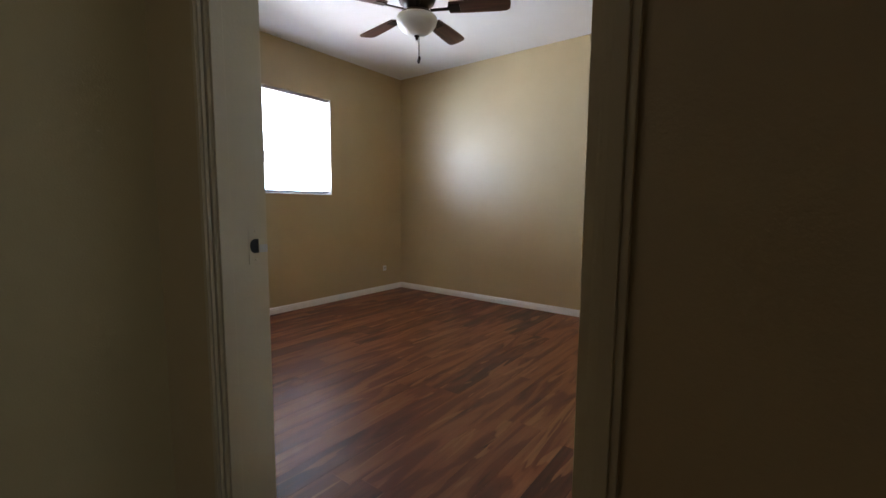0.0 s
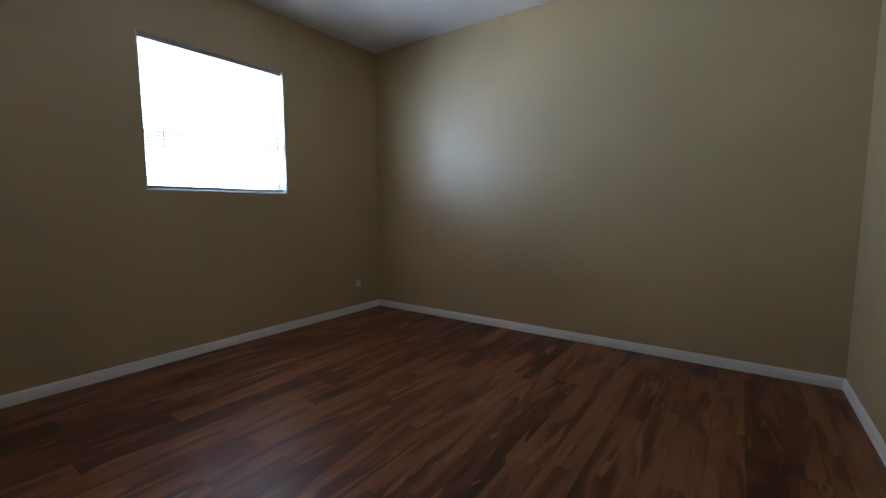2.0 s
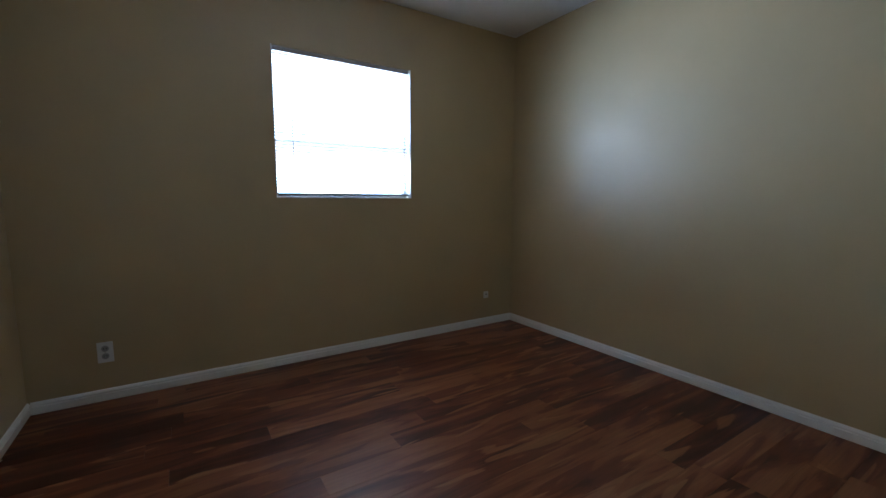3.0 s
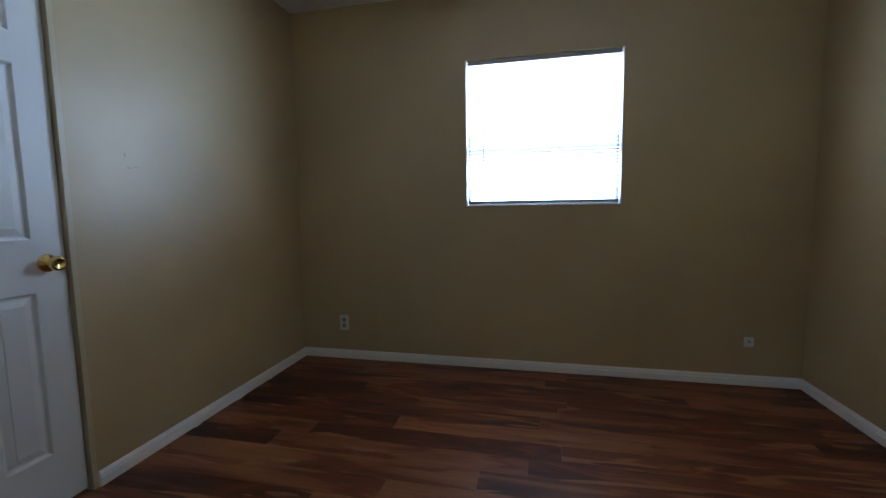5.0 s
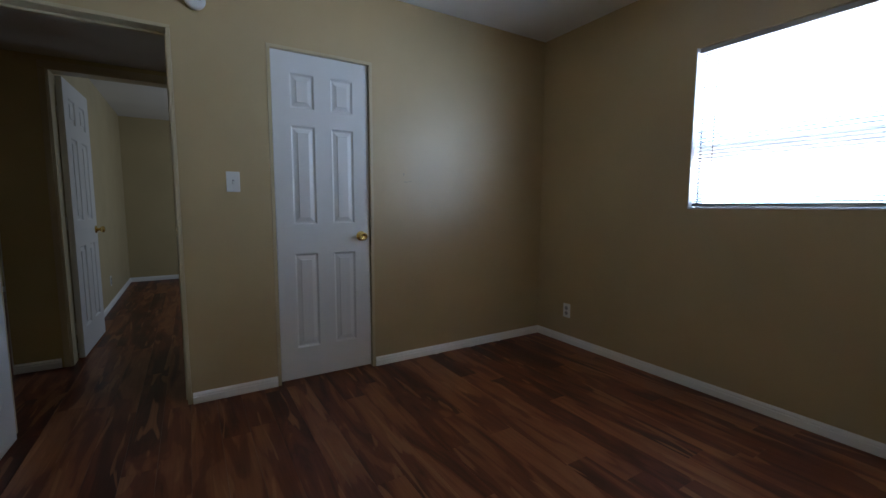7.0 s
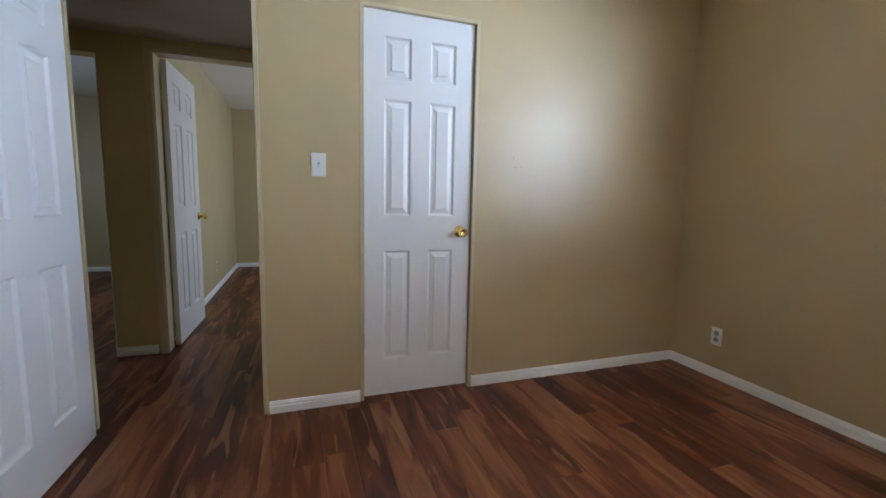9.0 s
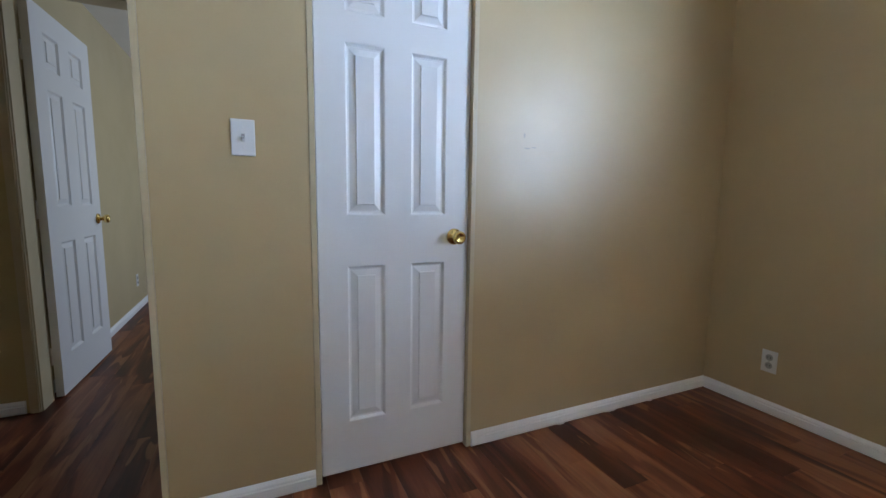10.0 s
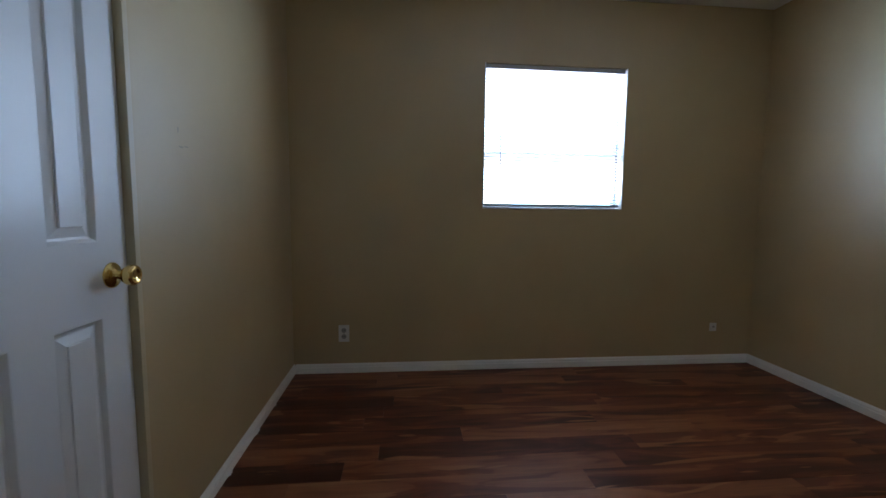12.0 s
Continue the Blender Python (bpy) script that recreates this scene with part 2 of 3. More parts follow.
wall("wall_rear_east", "y", -4.2, YO - 0.12, 3.3, 3.4, 0, 2.372, [(-2.2, -1.0, 0.95, 2.05)], WALL_FAR, "beige rear room wall with an added opening for a fill lamp")
tagged(part("ceiling_rear", boxed(-2.7, 3.4, -4.32, YO, 2.372, 2.47), CEIL), "white ceiling of the rear rooms", "ceiling", kind="structure")

floor = tagged(part("floor", boxed(-3.3, 3.4, -4.32, 4.02, -0.12, -0.008), SUBFLOOR), "red-brown acacia laminate plank floor", "floor", kind="structure")


def baseboard(p0, p1, out):
    """A stepped white baseboard along the wall from p0 to p1; out is the way into the room."""
    p0, p1, out = Vector((*p0, 0)), Vector((*p1, 0)), Vector((*out, 0))
    prof = [(0, 0.001), (0.008, 0.001), (0.008, 0.0045), (0.0125, 0.006), (0.0130, 0.041), (0.0075, 0.0435), (0.0075, 0.0465), (0.0115, 0.049), (0.0105, 0.055), (0.0045, 0.066), (0, 0.066)]
    bm = bmesh.new()
    rings = [[bm.verts.new(p + out * d + Vector((0, 0, z))) for d, z in prof] for p in (p0, p1)]
    n = len(prof)
    for k in range(n):
        bm.faces.new((rings[0][k], rings[0][(k + 1) % n], rings[1][(k + 1) % n], rings[1][k]))
    bm.faces.new(rings[0])
    bm.faces.new(rings[1][::-1])
    return tagged(part("baseboard", bm, TRIM), "narrow white moulded baseboard along the floor", "baseboard", kind="structure")


e = 0.0005
baseboard((XW + e, YS + 0.013), (XW + e, YN - 0.013), (1, 0))
baseboard((XW + e, YN - e), (XE - e, YN - e), (0, -1))
baseboard((XE - e, YS + 0.013), (XE - e, YN - 0.013), (-1, 0))
baseboard((XW + e, YS + e), (-1.506, YS + e), (0, 1))
baseboard((-0.854, YS + e), (-0.400, YS + e), (0, 1))
baseboard((0.372, YO + e), (0.61, YO + e), (0, 1))
baseboard((0.35 - e, -4.187), (0.35 - e, YO - 0.12 - e), (-1, 0))
baseboard((-2.6, -4.2 + e), (0.35 - e, -4.2 + e), (0, 1))
baseboard((0.47 + e, -4.2 + e), (3.3, -4.2 + e), (0, 1))
baseboard((0.47 + e, -4.187), (0.47 + e, YO - 0.12 - e), (1, 0))
baseboard((0.405, YH - e), (2.2, YH - e), (0, -1))
baseboard((-0.67, YH - e), (-0.425, YH - e), (0, -1))
baseboard((-0.67 + e, YO), (-0.67 + e, YH - 0.013), (1, 0))

# ---------------------------------------------------------------- window and blind
window = thing("window_1", pose(XW - 0.11, (WY0 + WY1) / 2, WZ0), "square single-hung aluminium window glaring with daylight", "window", kind="structure")
ww, wh = WY1 - WY0, WZ1 - WZ0
h = ww / 2 - 0.001
for nm, a in (("window_frame", (-0.025, 0.025, -h, -h + 0.018, 0.001, wh - 0.001)), ("window_frame", (-0.025, 0.025, h - 0.018, h, 0.001, wh - 0.001)),
              ("window_frame", (-0.025, 0.025, -h + 0.018, h - 0.018, 0.001, 0.036)), ("window_frame", (-0.025, 0.025, -h + 0.018, h - 0.018, wh - 0.036, wh - 0.001)),
              ("meeting_rail", (-0.022, 0.022, -h + 0.018, h - 0.018, 0.285, 0.385))):
    part(nm, boxed(*a, bevel=0.002), RAIL if nm == "meeting_rail" else ALUMINIUM, window)
for z0, z1, x in ((0.036, 0.285, 0.008), (0.385, wh - 0.036, -0.008)):
    p = part("pane", boxed(x - 0.002, x + 0.002, -h + 0.018, h - 0.018, z0, z1), GLASS, window)
    p.visible_shadow = False
# white painted returns lining the opening
d0, d1 = -0.04, 0.1125
part("window_sill", boxed(d0 + 0.066, d1, -h, h, 0.0005, 0.008, bevel=0.002), WHITE, window, "white painted window sill")
for y0, y1 in ((-h, -h + 0.006), (h - 0.006, h)):
    part("window_return", boxed(d0 + 0.066, d1, y0, y1, 0.0085, wh - 0.001), WHITE, window)

blind = thing("window_blind", pose(XW - 0.035, (WY0 + WY1) / 2, WZ0), "white mini blind with open slats lowered over the window", "blind")
hb = h - 0.012
part("headrail", boxed(-0.018, 0.020, -hb, hb, wh - 0.030, wh - 0.003, bevel=0.002), HEADRAIL, blind, "metal headrail with its shade put into the grey colour")
part("bottom_rail", boxed(-0.012, 0.012, -hb, hb, 0.014, 0.034, bevel=0.003), GREYPLASTIC, blind, "grey bottom rail")


def slat_mesh():
    bm = bmesh.new()
    ring = [(-0.0125, -0.0012), (-0.006, 0.0008), (0.0, 0.0015), (0.006, 0.0008), (0.0125, -0.0012)]
    rows = []
    for y in (-hb, hb):
        rows.append([bm.verts.new((x, y, z)) for x, z in ring] + [bm.verts.new((x, y, z - 0.0007)) for x, z in reversed(ring)])
    n = len(rows[0])
    for k in range(n):
        bm.faces.new((rows[0][k], rows[0][(k + 1) % n], rows[1][(k + 1) % n], rows[1][k]))
    bm.faces.new(rows[0])
    bm.faces.new(rows[1][::-1])
    return mesh_of("slat", bm, VINYL)


SLAT = slat_mesh()
rng = random.Random(4)
zz = 0.046
while zz < wh - 0.036:
    s = new("slat", SLAT)
    s.parent = blind
    s.matrix_basis = pose(0, 0, zz, rng.uniform(-0.15, 0.15), -15 + rng.uniform(-2.0, 2.0), 0)
    zz += 0.0208
for y in (-hb + 0.14, hb - 0.14):
    for x in (-0.0135, 0.0135):
        part("ladder_cord", boxed(x - 0.0006, x + 0.0006, y - 0.0006, y + 0.0006, 0.03, wh - 0.03), PLASTIC, blind)
wand = lathe([(0.0032, 0.20), (0.0030, 0.80), (0.002, 0.83)], 8)
part("tilt_wand", wand, GREYPLASTIC, blind, "thin grey tilt wand", pose(0.024, -hb + 0.105, 0.045))

# ---------------------------------------------------------------- doors
def panel_solid(w, h, t):
    """A raised door panel, moulded on both faces, that fills an opening of w by h."""
    bm = bmesh.new()
    prof = [(0.0, 0.0), (0.002, 0.0008), (0.009, 0.0105), (0.015, 0.0118), (0.0375, 0.0055), (0.0385, 0.0015), (0.0400, 0.0010)]
    rims = []
    for side in (1, -1):
        loops = []
        for inset, depth in prof:
            y = side * (t / 2 - depth)
            loops.append([bm.verts.new(p) for p in ((inset, y, inset), (w - inset, y, inset), (w - inset, y, h - inset), (inset, y, h - inset))])
        for a, b in zip(loops, loops[1:]):
            for k in range(4):
                bm.faces.new((a[k], a[(k + 1) % 4], b[(k + 1) % 4], b[k]))
        bm.faces.new(loops[-1])
        rims.append(loops[0])
    for k in range(4):
        bm.faces.new((rims[0][k], rims[0][(k + 1) % 4], rims[1][(k + 1) % 4], rims[1][k]))
    return bm


def door_knob(parent, x, y, z, side):
    """A round brass knob on the face y, pointing along side."""
    m = pose(x, y, z, -90 * side, 0, 0)
    k = part("door_knob", lathe([(0.0125, 0.030), (0.022, 0.034), (0.0265, 0.044), (0.0265, 0.054), (0.0235, 0.0595), (0.018, 0.061), (0.014, 0.058), (0.004, 0.056)]), BRASS, parent, "polished brass knob", m, True)
    part("rosette", lathe([(0.033, 0.0), (0.033, 0.003), (0.029, 0.007), (0.018, 0.010), (0.011, 0.016), (0.0115, 0.031)]), BRASS, k, "", None, True)
    return k


def six_panel_door(name, m, w, h, label, faces=(1, -1), t=0.035):
    """Hinge edge at x = 0, free edge at x = w, faces at y = -t/2 and t/2."""
    door = thing(name, m, label, "door", kind="structure")
    st = 0.171 * w
    mid = 0.171 * w
    pw = (w - 2 * st - mid) / 2
    cols = [(st, st + pw), (st + pw + mid, w - st)]
    rows = [(0.200, 0.805), (0.993, 1.592), (1.695, h - 0.118)]
    cells = [(a, b, c, d) for a, b in cols for c, d in rows]
    us = [0, *cols[0], *cols[1], w]
    vs = [0, *(z for r in rows for z in r), h]
    leaf = grid_solid(us, vs, lambda u, v: not any(a < u < b and c < v < d for a, b, c, d in cells), -t / 2, t / 2, "xzy")
    part("leaf", leaf, WHITE, door)
    for a, b, c, d in cells:
        part("panel", panel_solid(b - a - 0.0006, d - c - 0.0006, t), WHITE, door, "", pose(a + 0.0003, 0, c + 0.0003))
    for s in faces:
        door_knob(door, w - 0.06, s * t / 2, 0.905, s)
    part("latch_plate", boxed(w, w + 0.0015, -0.011, 0.011, 0.877, 0.933, bevel=0.0005), STEEL, door)
    part("latch", boxed(w + 0.0015, w + 0.008, -0.006, 0.006, 0.893, 0.917, bevel=0.002), STEEL, door)
    return door


def hinge(parent, x, y, z, material=TRIM):
    k = part("hinge", lathe([(0.002, -0.047), (0.006, -0.044), (0.006, 0.044), (0.002, 0.047)], 12), material, parent, "worn butt hinge", pose(x, y, z), True)
    return k


closet = six_panel_door("door_1", pose(-0.882, YS - 0.0355, 0.016, 0, 0, 180), 0.596, 2.019, "closed white six-panel closet door with brass knob", (-1,))
for z in (0.31, 1.80):
    hinge(closet, -0.006, -0.023, z, STEEL)
entry = six_panel_door("door_2", pose(0.3385, YS + 0.005, 0.012, 0, 0, 88.4), 0.712, 2.018, "open white six-panel bedroom door resting against the wall")
for z in (0.25, 1.0, 1.78):
    hinge(entry, -0.004, -0.020, z)
rear = six_panel_door("door_3", pose(0.286, YO - 0.128, 0.012, 0, 0, -91.5), 0.725, 1.990, "open white six-panel door into the rear room")
for z in (0.22, 0.98, 1.74):
    hinge(rear, -0.004, 0.022, z)


def door_frame(name, x0, x1, y0, y1, top, board, casing_faces, material, label, casing=0.045):
    """Jambs and head lining an opening, with casings on the faces given as (y, way out)."""
    fr = thing(name, pose(0, 0, 0), label, "door frame", kind="structure")
    part("jamb", boxed(x0, x0 + board, y0, y1, 0.001, top, bevel=0.002), material, fr)
    part("jamb", boxed(x1 - board, x1, y0, y1, 0.001, top, bevel=0.002), material, fr)
    part("head", boxed(x0, x1, y0, y1, top + 0.0005, top + board, bevel=0.002), material, fr)
    for y, s in casing_faces:
        def strip(a, b, c, d):
            for k, (i, dep) in enumerate(((0.0, 0.007), (0.010, 0.012))):
                lo, hi = sorted((y + s * 0.0005, y + s * dep))
                if b - a < d - c:
                    part("casing", boxed(a + i * 0.7, b - i * 0.7, lo, hi, c, d, bevel=0.0015), material, fr)
                else:
                    part("casing", boxed(a, b, lo, hi, c + i * 0.7, d - i * 0.7, bevel=0.0015), material, fr)
        strip(x0 - casing + board + 0.005, x0 + board - 0.006, 0.001, top)
        strip(x1 - board + 0.006, x1 + casing - board - 0.005, 0.001, top)
        strip(x0 - casing + board + 0.005, x1 + casing - board - 0.005, top + 0.006, top + casing)
    return fr


door_frame("door_frame_closet", -1.503, -0.857, YH - 0.002, YS + 0.003, 2.036, 0.020, (), JAMB, "thin beige painted jamb round the closet door")
entry_frame = door_frame("door_frame_entry", -0.394, 0.375, YH - 0.002, YS + 0.003, 2.032, 0.019, ((YH - 0.003, -1),), JAMB, "beige painted jamb and casing of the bedroom doorway", 0.038)
part("stop", boxed(-0.365, 0.346, YH + 0.004, YS - 0.076, 2.021, 2.0315, bevel=0.001), JAMB, entry_frame)
part("stop", boxed(-0.375, -0.366, YH + 0.004, YS - 0.076, 0.001, 2.03, bevel=0.001), JAMB, entry_frame)
part("stop", boxed(0.3455, 0.3555, YH + 0.004, YS - 0.076, 0.001, 2.0205, bevel=0.001), JAMB, entry_frame)
plate = part("strike_plate", boxed(-0.3750, -0.3735, YS - 0.039, YS + 0.001, 0.884, 0.962, bevel=0.0005), JAMB, entry_frame, "painted-over strike plate")
part("strike_lip", boxed(-0.3733, -0.3722, YS - 0.017, YS + 0.0015, 0.908, 0.924, bevel=0.0004), STEEL, plate, "bare worn metal lip")
hole = bmesh.new()
rim = [(YS - 0.018, 0.907), (YS - 0.029, 0.907), (YS - 0.034, 0.911), (YS - 0.0365, 0.918), (YS - 0.0365, 0.927), (YS - 0.034, 0.933), (YS - 0.028, 0.937), (YS - 0.018, 0.937)]
near, far = ([hole.verts.new((x, y, z)) for y, z in rim] for x in (-0.3730, -0.3734))
hole.faces.new(near)
hole.faces.new(far[::-1])
for k in range(8):
    hole.faces.new((near[k], near[(k + 1) % 8], far[(k + 1) % 8], far[k]))
part("strike_hole", hole, DARK, plate)
for z in (0.893, 0.953):
    part("screw", lathe([(0.0028, 0.0), (0.0028, 0.0006), (0.0016, 0.0010)], 10), JAMB, plate, "", pose(-0.3735, YS - 0.024, z, 0, 90, 0))
door_frame("door_frame_rear", -0.449, 0.324, YO - 0.122, YO + 0.003, 2.004, 0.016, ((YO + 0.004, 1),), JAMB, "beige painted jamb and casing of the rear doorway", 0.055)
tagged(part("trim_corner", boxed(0.6105, 0.616, YO - 0.1205, YO + 0.002, 0.001, 1.958, bevel=0.001), WHITE), "white edge trim of the hall opening", "trim", kind="structure")


# ---------------------------------------------------------------- ceiling fan
def fan(m):
    f = thing("ceiling_fan", m, "dark bronze five-blade ceiling fan with frosted bowl light", "ceiling fan")
    part("canopy", lathe([(0.085, 0.0), (0.085, -0.012), (0.070, -0.035), (0.045, -0.045)]), BRONZE, f, "", None, True)
    part("downrod", lathe([(0.012, -0.044), (0.012, -0.139)], 12), BRONZE, f, "", None, True)
    part("motor_housing", lathe([(0.045, -0.1360), (0.095, -0.1470), (0.118, -0.1720), (0.120, -0.2220), (0.105, -0.2570), (0.075, -0.2770), (0.070, -0.3070)]), BRONZE, f, "", None, True)
    part("light_fitter", lathe([(0.070, -0.3072), (0.095, -0.3170), (0.100, -0.3320), (0.098, -0.3380)]), BRONZE, f, "", None, True)
    bowl = part("bowl_shade", lathe([(0.096, -0.3385), (0.122, -0.3420), (0.126, -0.3540), (0.118, -0.3820), (0.098, -0.4100), (0.066, -0.4320), (0.030, -0.4430), (0.010, -0.4450)]), BOWL, f, "frosted white glass bowl shade", None, True)
    part("finial", lathe([(0.016, -0.4455), (0.016, -0.4500), (0.008, -0.4560), (0.010, -0.4640), (0.003, -0.4720)], 16), BRONZE, bowl, "", None, True)
    for k in range(5):
        a = radians(27 + 72 * k)
        turn = Matrix.Rotation(a, 4, "Z") @ Matrix.Translation((0, 0, -0.297)) @ Matrix.Rotation(radians(-11), 4, "X")
        bm = bmesh.new()
        outline = [(0.20, -0.048), (0.34, -0.058), (0.50, -0.064), (0.540, -0.062), (0.560, -0.045), (0.565, 0.0), (0.560, 0.045), (0.540, 0.062), (0.50, 0.064), (0.34, 0.058), (0.20, 0.048), (0.188, 0.0)]
        lo = [bm.verts.new((x, y, -0.003)) for x, y in outline]
        hi = [bm.verts.new((x, y, 0.003)) for x, y in outline]
        n = len(outline)
        bm.faces.new(hi)
        bm.faces.new(lo[::-1])
        for j in range(n):
            bm.faces.new((lo[j], lo[(j + 1) % n], hi[(j + 1) % n], hi[j]))
        blade = part("blade", bm, BLADE, f, "dark walnut fan blade", turn)
        bm = boxed(0.085, 0.205, -0.012, 0.012, -0.010, -0.0045, bevel=0.002)
        box(bm, 0.200, 0.265, -0.034, 0.034, -0.008, -0.0035, bevel=0.0015)
        part("blade_iron", bm, BRONZE, blade)
    for x, y, z in ((0.014, 0.006, -0.565), (0.004, 0.012, -0.576)):
        c = part("pull_chain", lathe([(0.0013, -0.448), (0.0013, z)], 6), BRONZE, f, "", pose(x, y, 0))
        part("pull_fob", lathe([(0.003, z), (0.008, z - 0.008), (0.009, z - 0.020), (0.004, z - 0.030)], 12), BRONZE, c, "", None, True)
    return f


fan(pose(-1.285, 2.17, ZC - 0.001))


# ---------------------------------------------------------------- wall fittings
def outlet(m, label, blank=False):
    """A cover plate on a wall; local -y points into the room."""
    o = thing("wall_outlet", m, label, "outlet", "wall outlets")
    if blank:
        part("cover_plate", boxed(-0.026, 0.026, -0.006, -0.0005, -0.030, 0.030, bevel=0.004), PLASTIC, o)
        part("jack", lathe([(0.0075, 0.0), (0.0075, 0.004), (0.005, 0.010), (0.002, 0.0105)], 12), GREYPLASTIC, o, "grey threaded cable jack", pose(0, -0.006, 0.004, 90, 0, 0))
        for z in (-0.022, 0.022):
            part("screw", lathe([(0.0025, 0.0), (0.0025, 0.001), (0.0015, 0.0015)], 8), STEEL, o, "", pose(0, -0.006, z, 90, 0, 0))
        return o
    part("cover_plate", boxed(-0.035, 0.035, -0.006, -0.0005, -0.057, 0.057, bevel=0.003), PLASTIC, o)
    for z in (-0.021, 0.021):
        r = part("receptacle", lathe([(0.0165, 0.0), (0.0165, 0.0025), (0.0155, 0.003)], 20), GREYPLASTIC, o, "", pose(0, -0.0058, z, 90, 0, 0))
        for x in (-0.006, 0.006):
            part("slot", boxed(x - 0.0012, x + 0.0012, -0.004, 0.005, 0.003, 0.0034), DARK, r)
    part("screw", lathe([(0.003, 0.0), (0.003, 0.001), (0.002, 0.0015)], 10), STEEL, o, "", pose(0, -0.006, 0, 90, 0, 0))
    return o


outlet(pose(XW, 0.969, 0.272, 0, 0, 90), "white duplex outlet low on the beige wall")
outlet(pose(XW, 3.605, 0.272, 0, 0, 90), "small white cable jack plate near the corner", True)
outlet(pose(XE, 2.07, 0.355, 0, 0, -90), "white duplex outlet on the wall beside the door")
outlet(pose(0.35, -2.52, 0.283, 0, 0, -90), "white outlet on the rear room wall")

sw = thing("light_switch", pose(-0.656, YS, 1.257, 0, 0, 180), "white single toggle light switch by the closet door", "light switch")
part("cover_plate", boxed(-0.035, 0.035, -0.0065, -0.0005, -0.057, 0.057, bevel=0.004), PLASTIC, sw)
part("slot", boxed(-0.005, 0.005, -0.0072, -0.0066, -0.012, 0.012), GREYPLASTIC, sw)
part("toggle", box(bmesh.new(), -0.004, 0.004, -0.016, 0.004, -0.005, 0.005, bevel=0.0015), PLASTIC, sw, "", pose(0, -0.006, -0.002, 28, 0, 0))
for z in (-0.03, 0.03):
    part("screw", lathe([(0.003, 0.0), (0.003, 0.001), (0.002, 0.0015)], 10), PLASTIC, sw, "", pose(0, -0.0065, z, 90, 0, 0))

smoke = thing("smoke_detector", pose(-0.515, YS, 2.197, -90, 0, 0), "round white smoke detector above the light switch", "smoke detector")
part("base", lathe([(0.047, 0.0005), (0.047, 0.010), (0.044, 0.012)]), PLASTIC, smoke, "", None, True)
cover = part("cover", lathe([(0.050, 0.0125), (0.050, 0.026), (0.046, 0.033), (0.033, 0.036), (0.008, 0.0365)]), PLASTIC, smoke, "", None, True)
for x, y in ((-0.020, 0.004), (-0.006, -0.016)):
    part("vent_slot", boxed(x - 0.006, x + 0.006, y - 0.002, y + 0.002, 0.0355, 0.0372), SLOT, cover)

vent = thing("air_vent", pose(-0.06, YS, 2.262), "beige painted air register with vertical louvres above the doorway", "air vent")
vw, vh = 0.158, 0.105
for a in ((-vw, vw, 0.0005, 0.009, -vh, -vh + 0.028), (-vw, vw, 0.0005, 0.009, vh - 0.028, vh), (-vw, -vw + 0.028, 0.0005, 0.009, -vh + 0.0285, vh - 0.0285), (vw - 0.028, vw, 0.0005, 0.009, -vh + 0.0285, vh - 0.0285)):
    part("frame", boxed(*a, bevel=0.002), WALL, vent)
part("backing", boxed(-vw + 0.02, vw - 0.02, 0.0004, 0.0012, -vh + 0.02, vh - 0.02), DARK, vent)
LOUVRE = mesh_of("louvre", boxed(-0.0012, 0.0012, -0.006, 0.006, -vh + 0.029, vh - 0.029), JAMB)
for k in range(19):
    s = new("louvre", LOUVRE)
    s.parent = vent
    s.matrix_basis = pose(-0.122 + k * 0.01356, 0.0078, 0, 0, 0, 30)

# scuff left on the paint
scuff = Mat("grey_scuff", 0.5, 0, (0.37, 0.30, 0.19)).m
scuffs = thing("wall_scuff", pose(-1.748, YS + 0.0002, 1.291), "faint grey scuff marks on the beige wall", "scuff")
for x, z, w, hh in ((0.0, 0.0, 0.014, 0.004), (-0.034, 0.005, 0.012, 0.003), (0.016, 0.052, 0.004, 0.013)):
    sc = bmesh.new()
    ring = [sc.verts.new((x + w * math.cos(a) * (1 + 0.25 * math.sin(3 * a)), 0.0, z + hh * math.sin(a) * (1 + 0.3 * math.cos(2 * a)))) for a in (k * math.pi / 7 for k in range(14))]
    top = bmesh.ops.extrude_face_region(sc, geom=[sc.faces.new(ring)])
    bmesh.ops.translate(sc, verts=[v for v in top["geom"] if isinstance(v, bmesh.types.BMVert)], vec=(0, 0.0006, 0))
    part("mark", sc, scuff, scuffs)

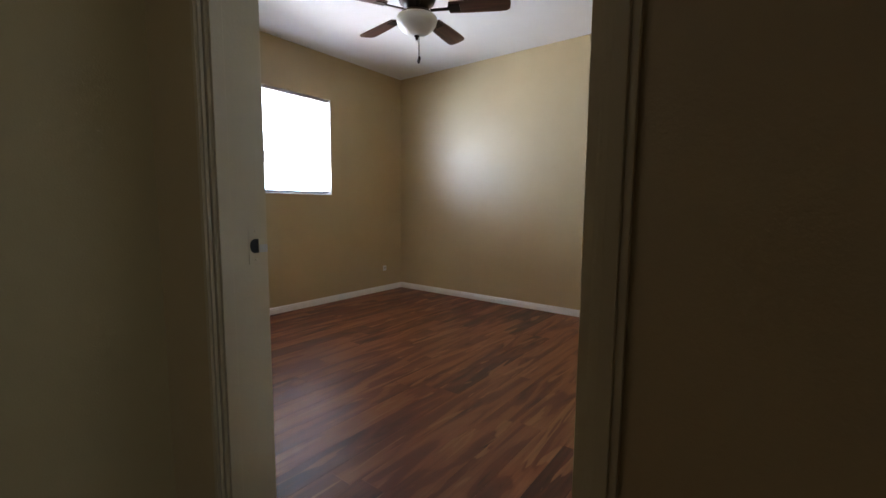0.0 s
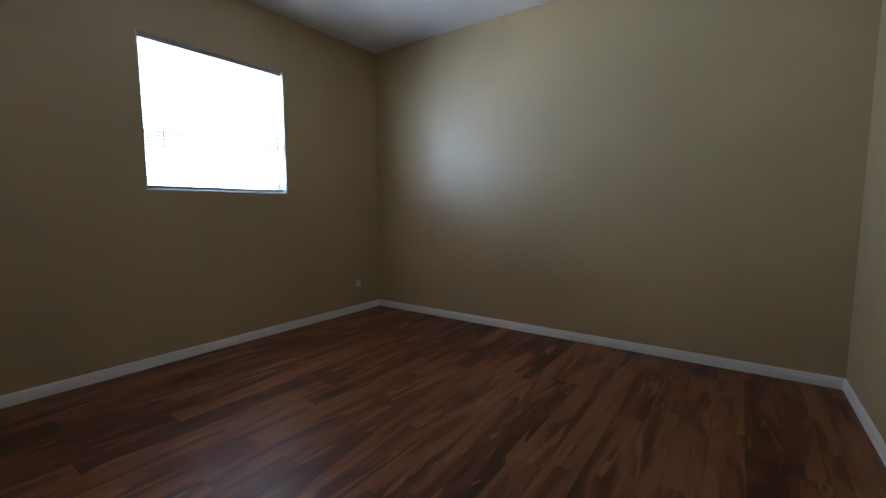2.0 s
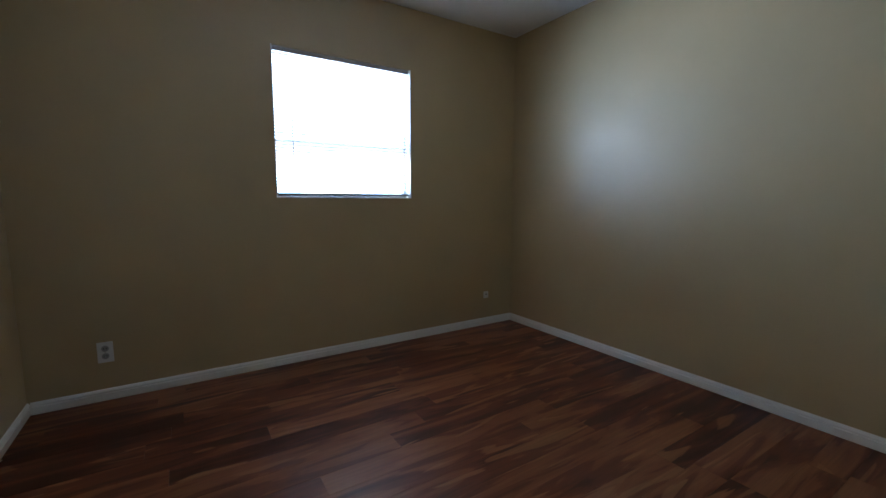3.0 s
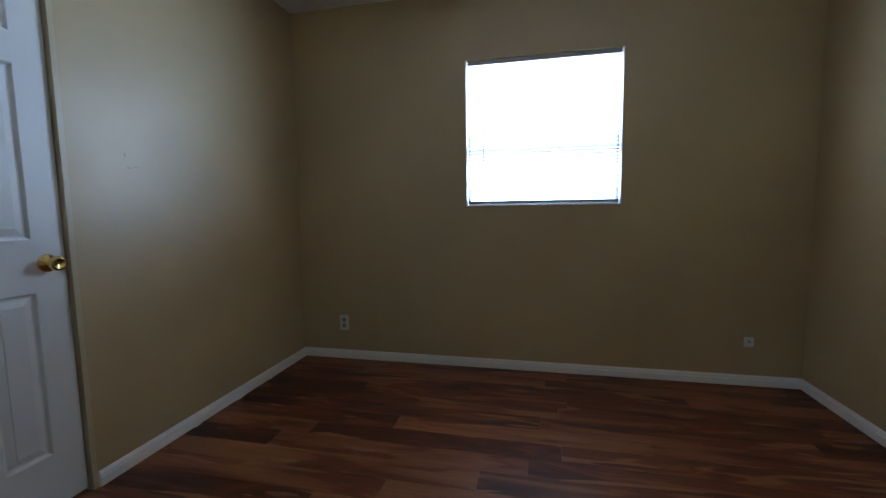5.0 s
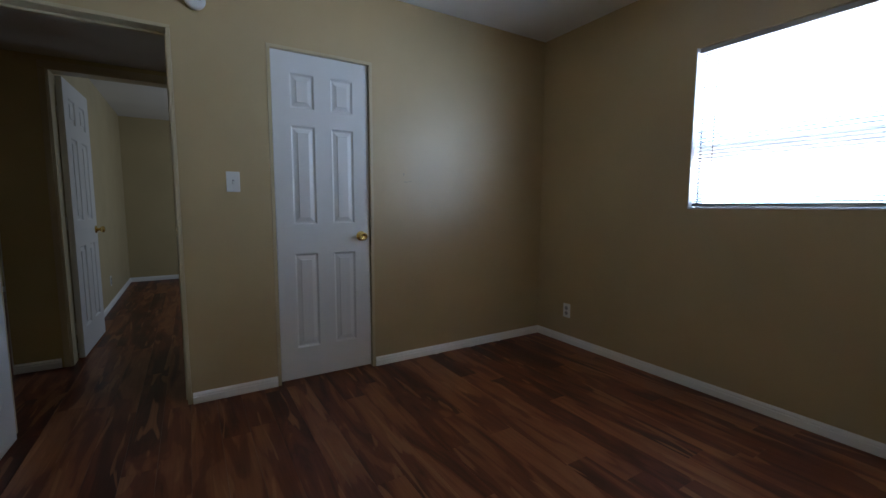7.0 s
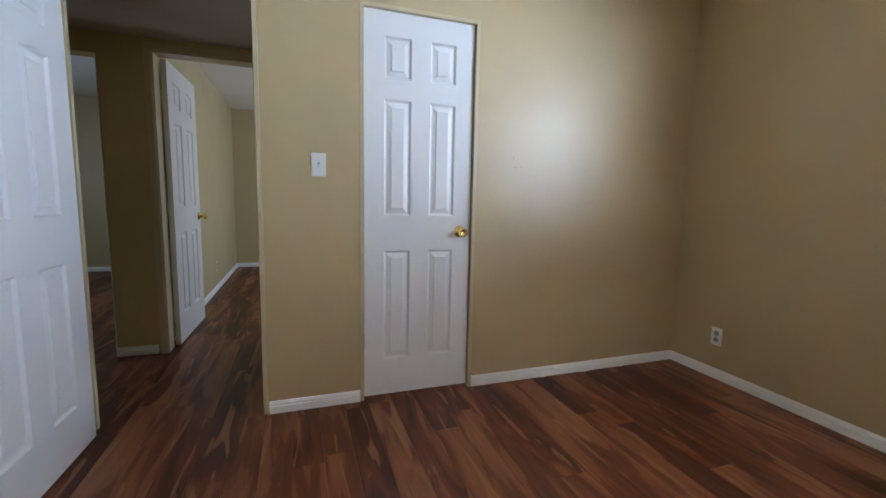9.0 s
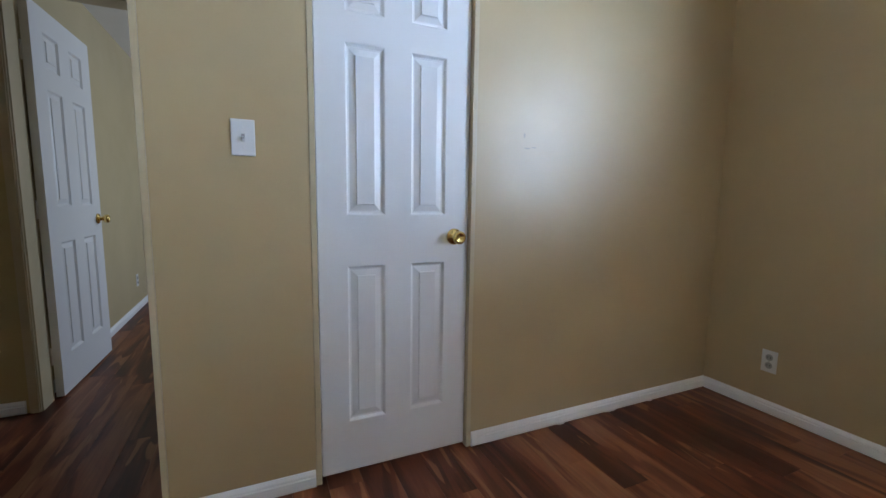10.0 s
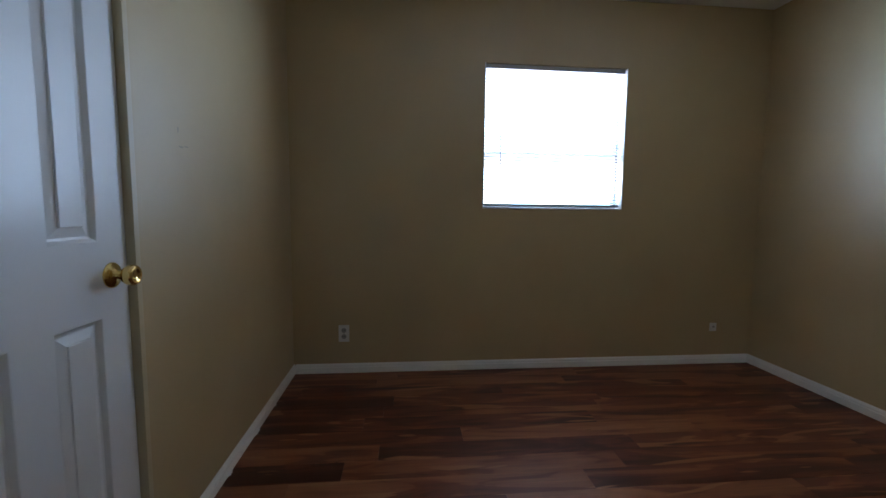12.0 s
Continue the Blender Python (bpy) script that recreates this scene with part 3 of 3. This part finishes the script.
# dried caulk squeezed out under the baseboard
for x, w in ((-2.36, 0.085), (-2.02, 0.05), (-2.62, 0.03)):
    bm = bmesh.new()
    n = 9
    rows = [[bm.verts.new((x + w * k / (n - 1), YS + 0.0085 + d * (0.5 + 0.5 * math.sin(2.1 * k + x * 9) ** 2) * math.sin(math.pi * (k + 0.4) / (n - 0.2)), z)) for k in range(n)] for d, z in ((0.0, 0.0005), (0.0, 0.004), (0.010, 0.0018), (0.011, 0.0005))]
    for a, b in zip(rows, rows[1:] + rows[:1]):
        for k in range(n - 1):
            bm.faces.new((a[k], a[k + 1], b[k + 1], b[k]))
    bm.faces.new([q[0] for q in rows])
    bm.faces.new([q[-1] for q in rows])
    tagged(part("trim_caulk", bm, TRIM), "dried white caulk squeezed out below the baseboard", "caulk", kind="structure")

# ---------------------------------------------------------------- floor planks
PW, PL = 0.127, 1.215


def plank_mesh(w, l):
    """A plank with eased top edges; its top is at z = 0."""
    bm = bmesh.new()
    g = 0.0003
    prof = [(g, -0.008), (g, -0.0006), (g + 0.0006, 0.0), (w - g - 0.0006, 0.0), (w - g, -0.0006), (w - g, -0.008)]
    a = [bm.verts.new((x, g, z)) for x, z in prof]
    b = [bm.verts.new((x, l - g, z)) for x, z in prof]
    for k in range(len(prof)):
        j = (k + 1) % len(prof)
        bm.faces.new((a[k], a[j], b[j], b[k]))
    bm.faces.new(a)
    bm.faces.new(b[::-1])
    return bm


PLANKS = {}
rng = random.Random(11)
rest = bmesh.new()
x = XW
col = 0
while x < 3.3:
    y = -4.2 - rng.uniform(0.0, PL)
    while y < YN:
        y0, y1 = max(y, -4.2), min(y + PL, YN)
        y += PL
        if x > XE + 0.1:
            y1 = min(y1, YS)
        if y1 - y0 < 0.02:
            continue
        if y1 > -0.6 and x < 1.2:
            ln = round(y1 - y0, 4)
            if ln not in PLANKS:
                PLANKS[ln] = mesh_of("plank", plank_mesh(PW, ln), LAMINATE)
            p = new("plank", PLANKS[ln])
            p.parent = floor
            p.matrix_basis = pose(x, y0, 0)
        else:
            box(rest, x + 0.0007, x + PW - 0.0007, y0 + 0.0007, y1 - 0.0007, -0.0078, 0.0)
    x += PW
tagged(part("planks", rest, LAMINATE, floor), kind="stuff")
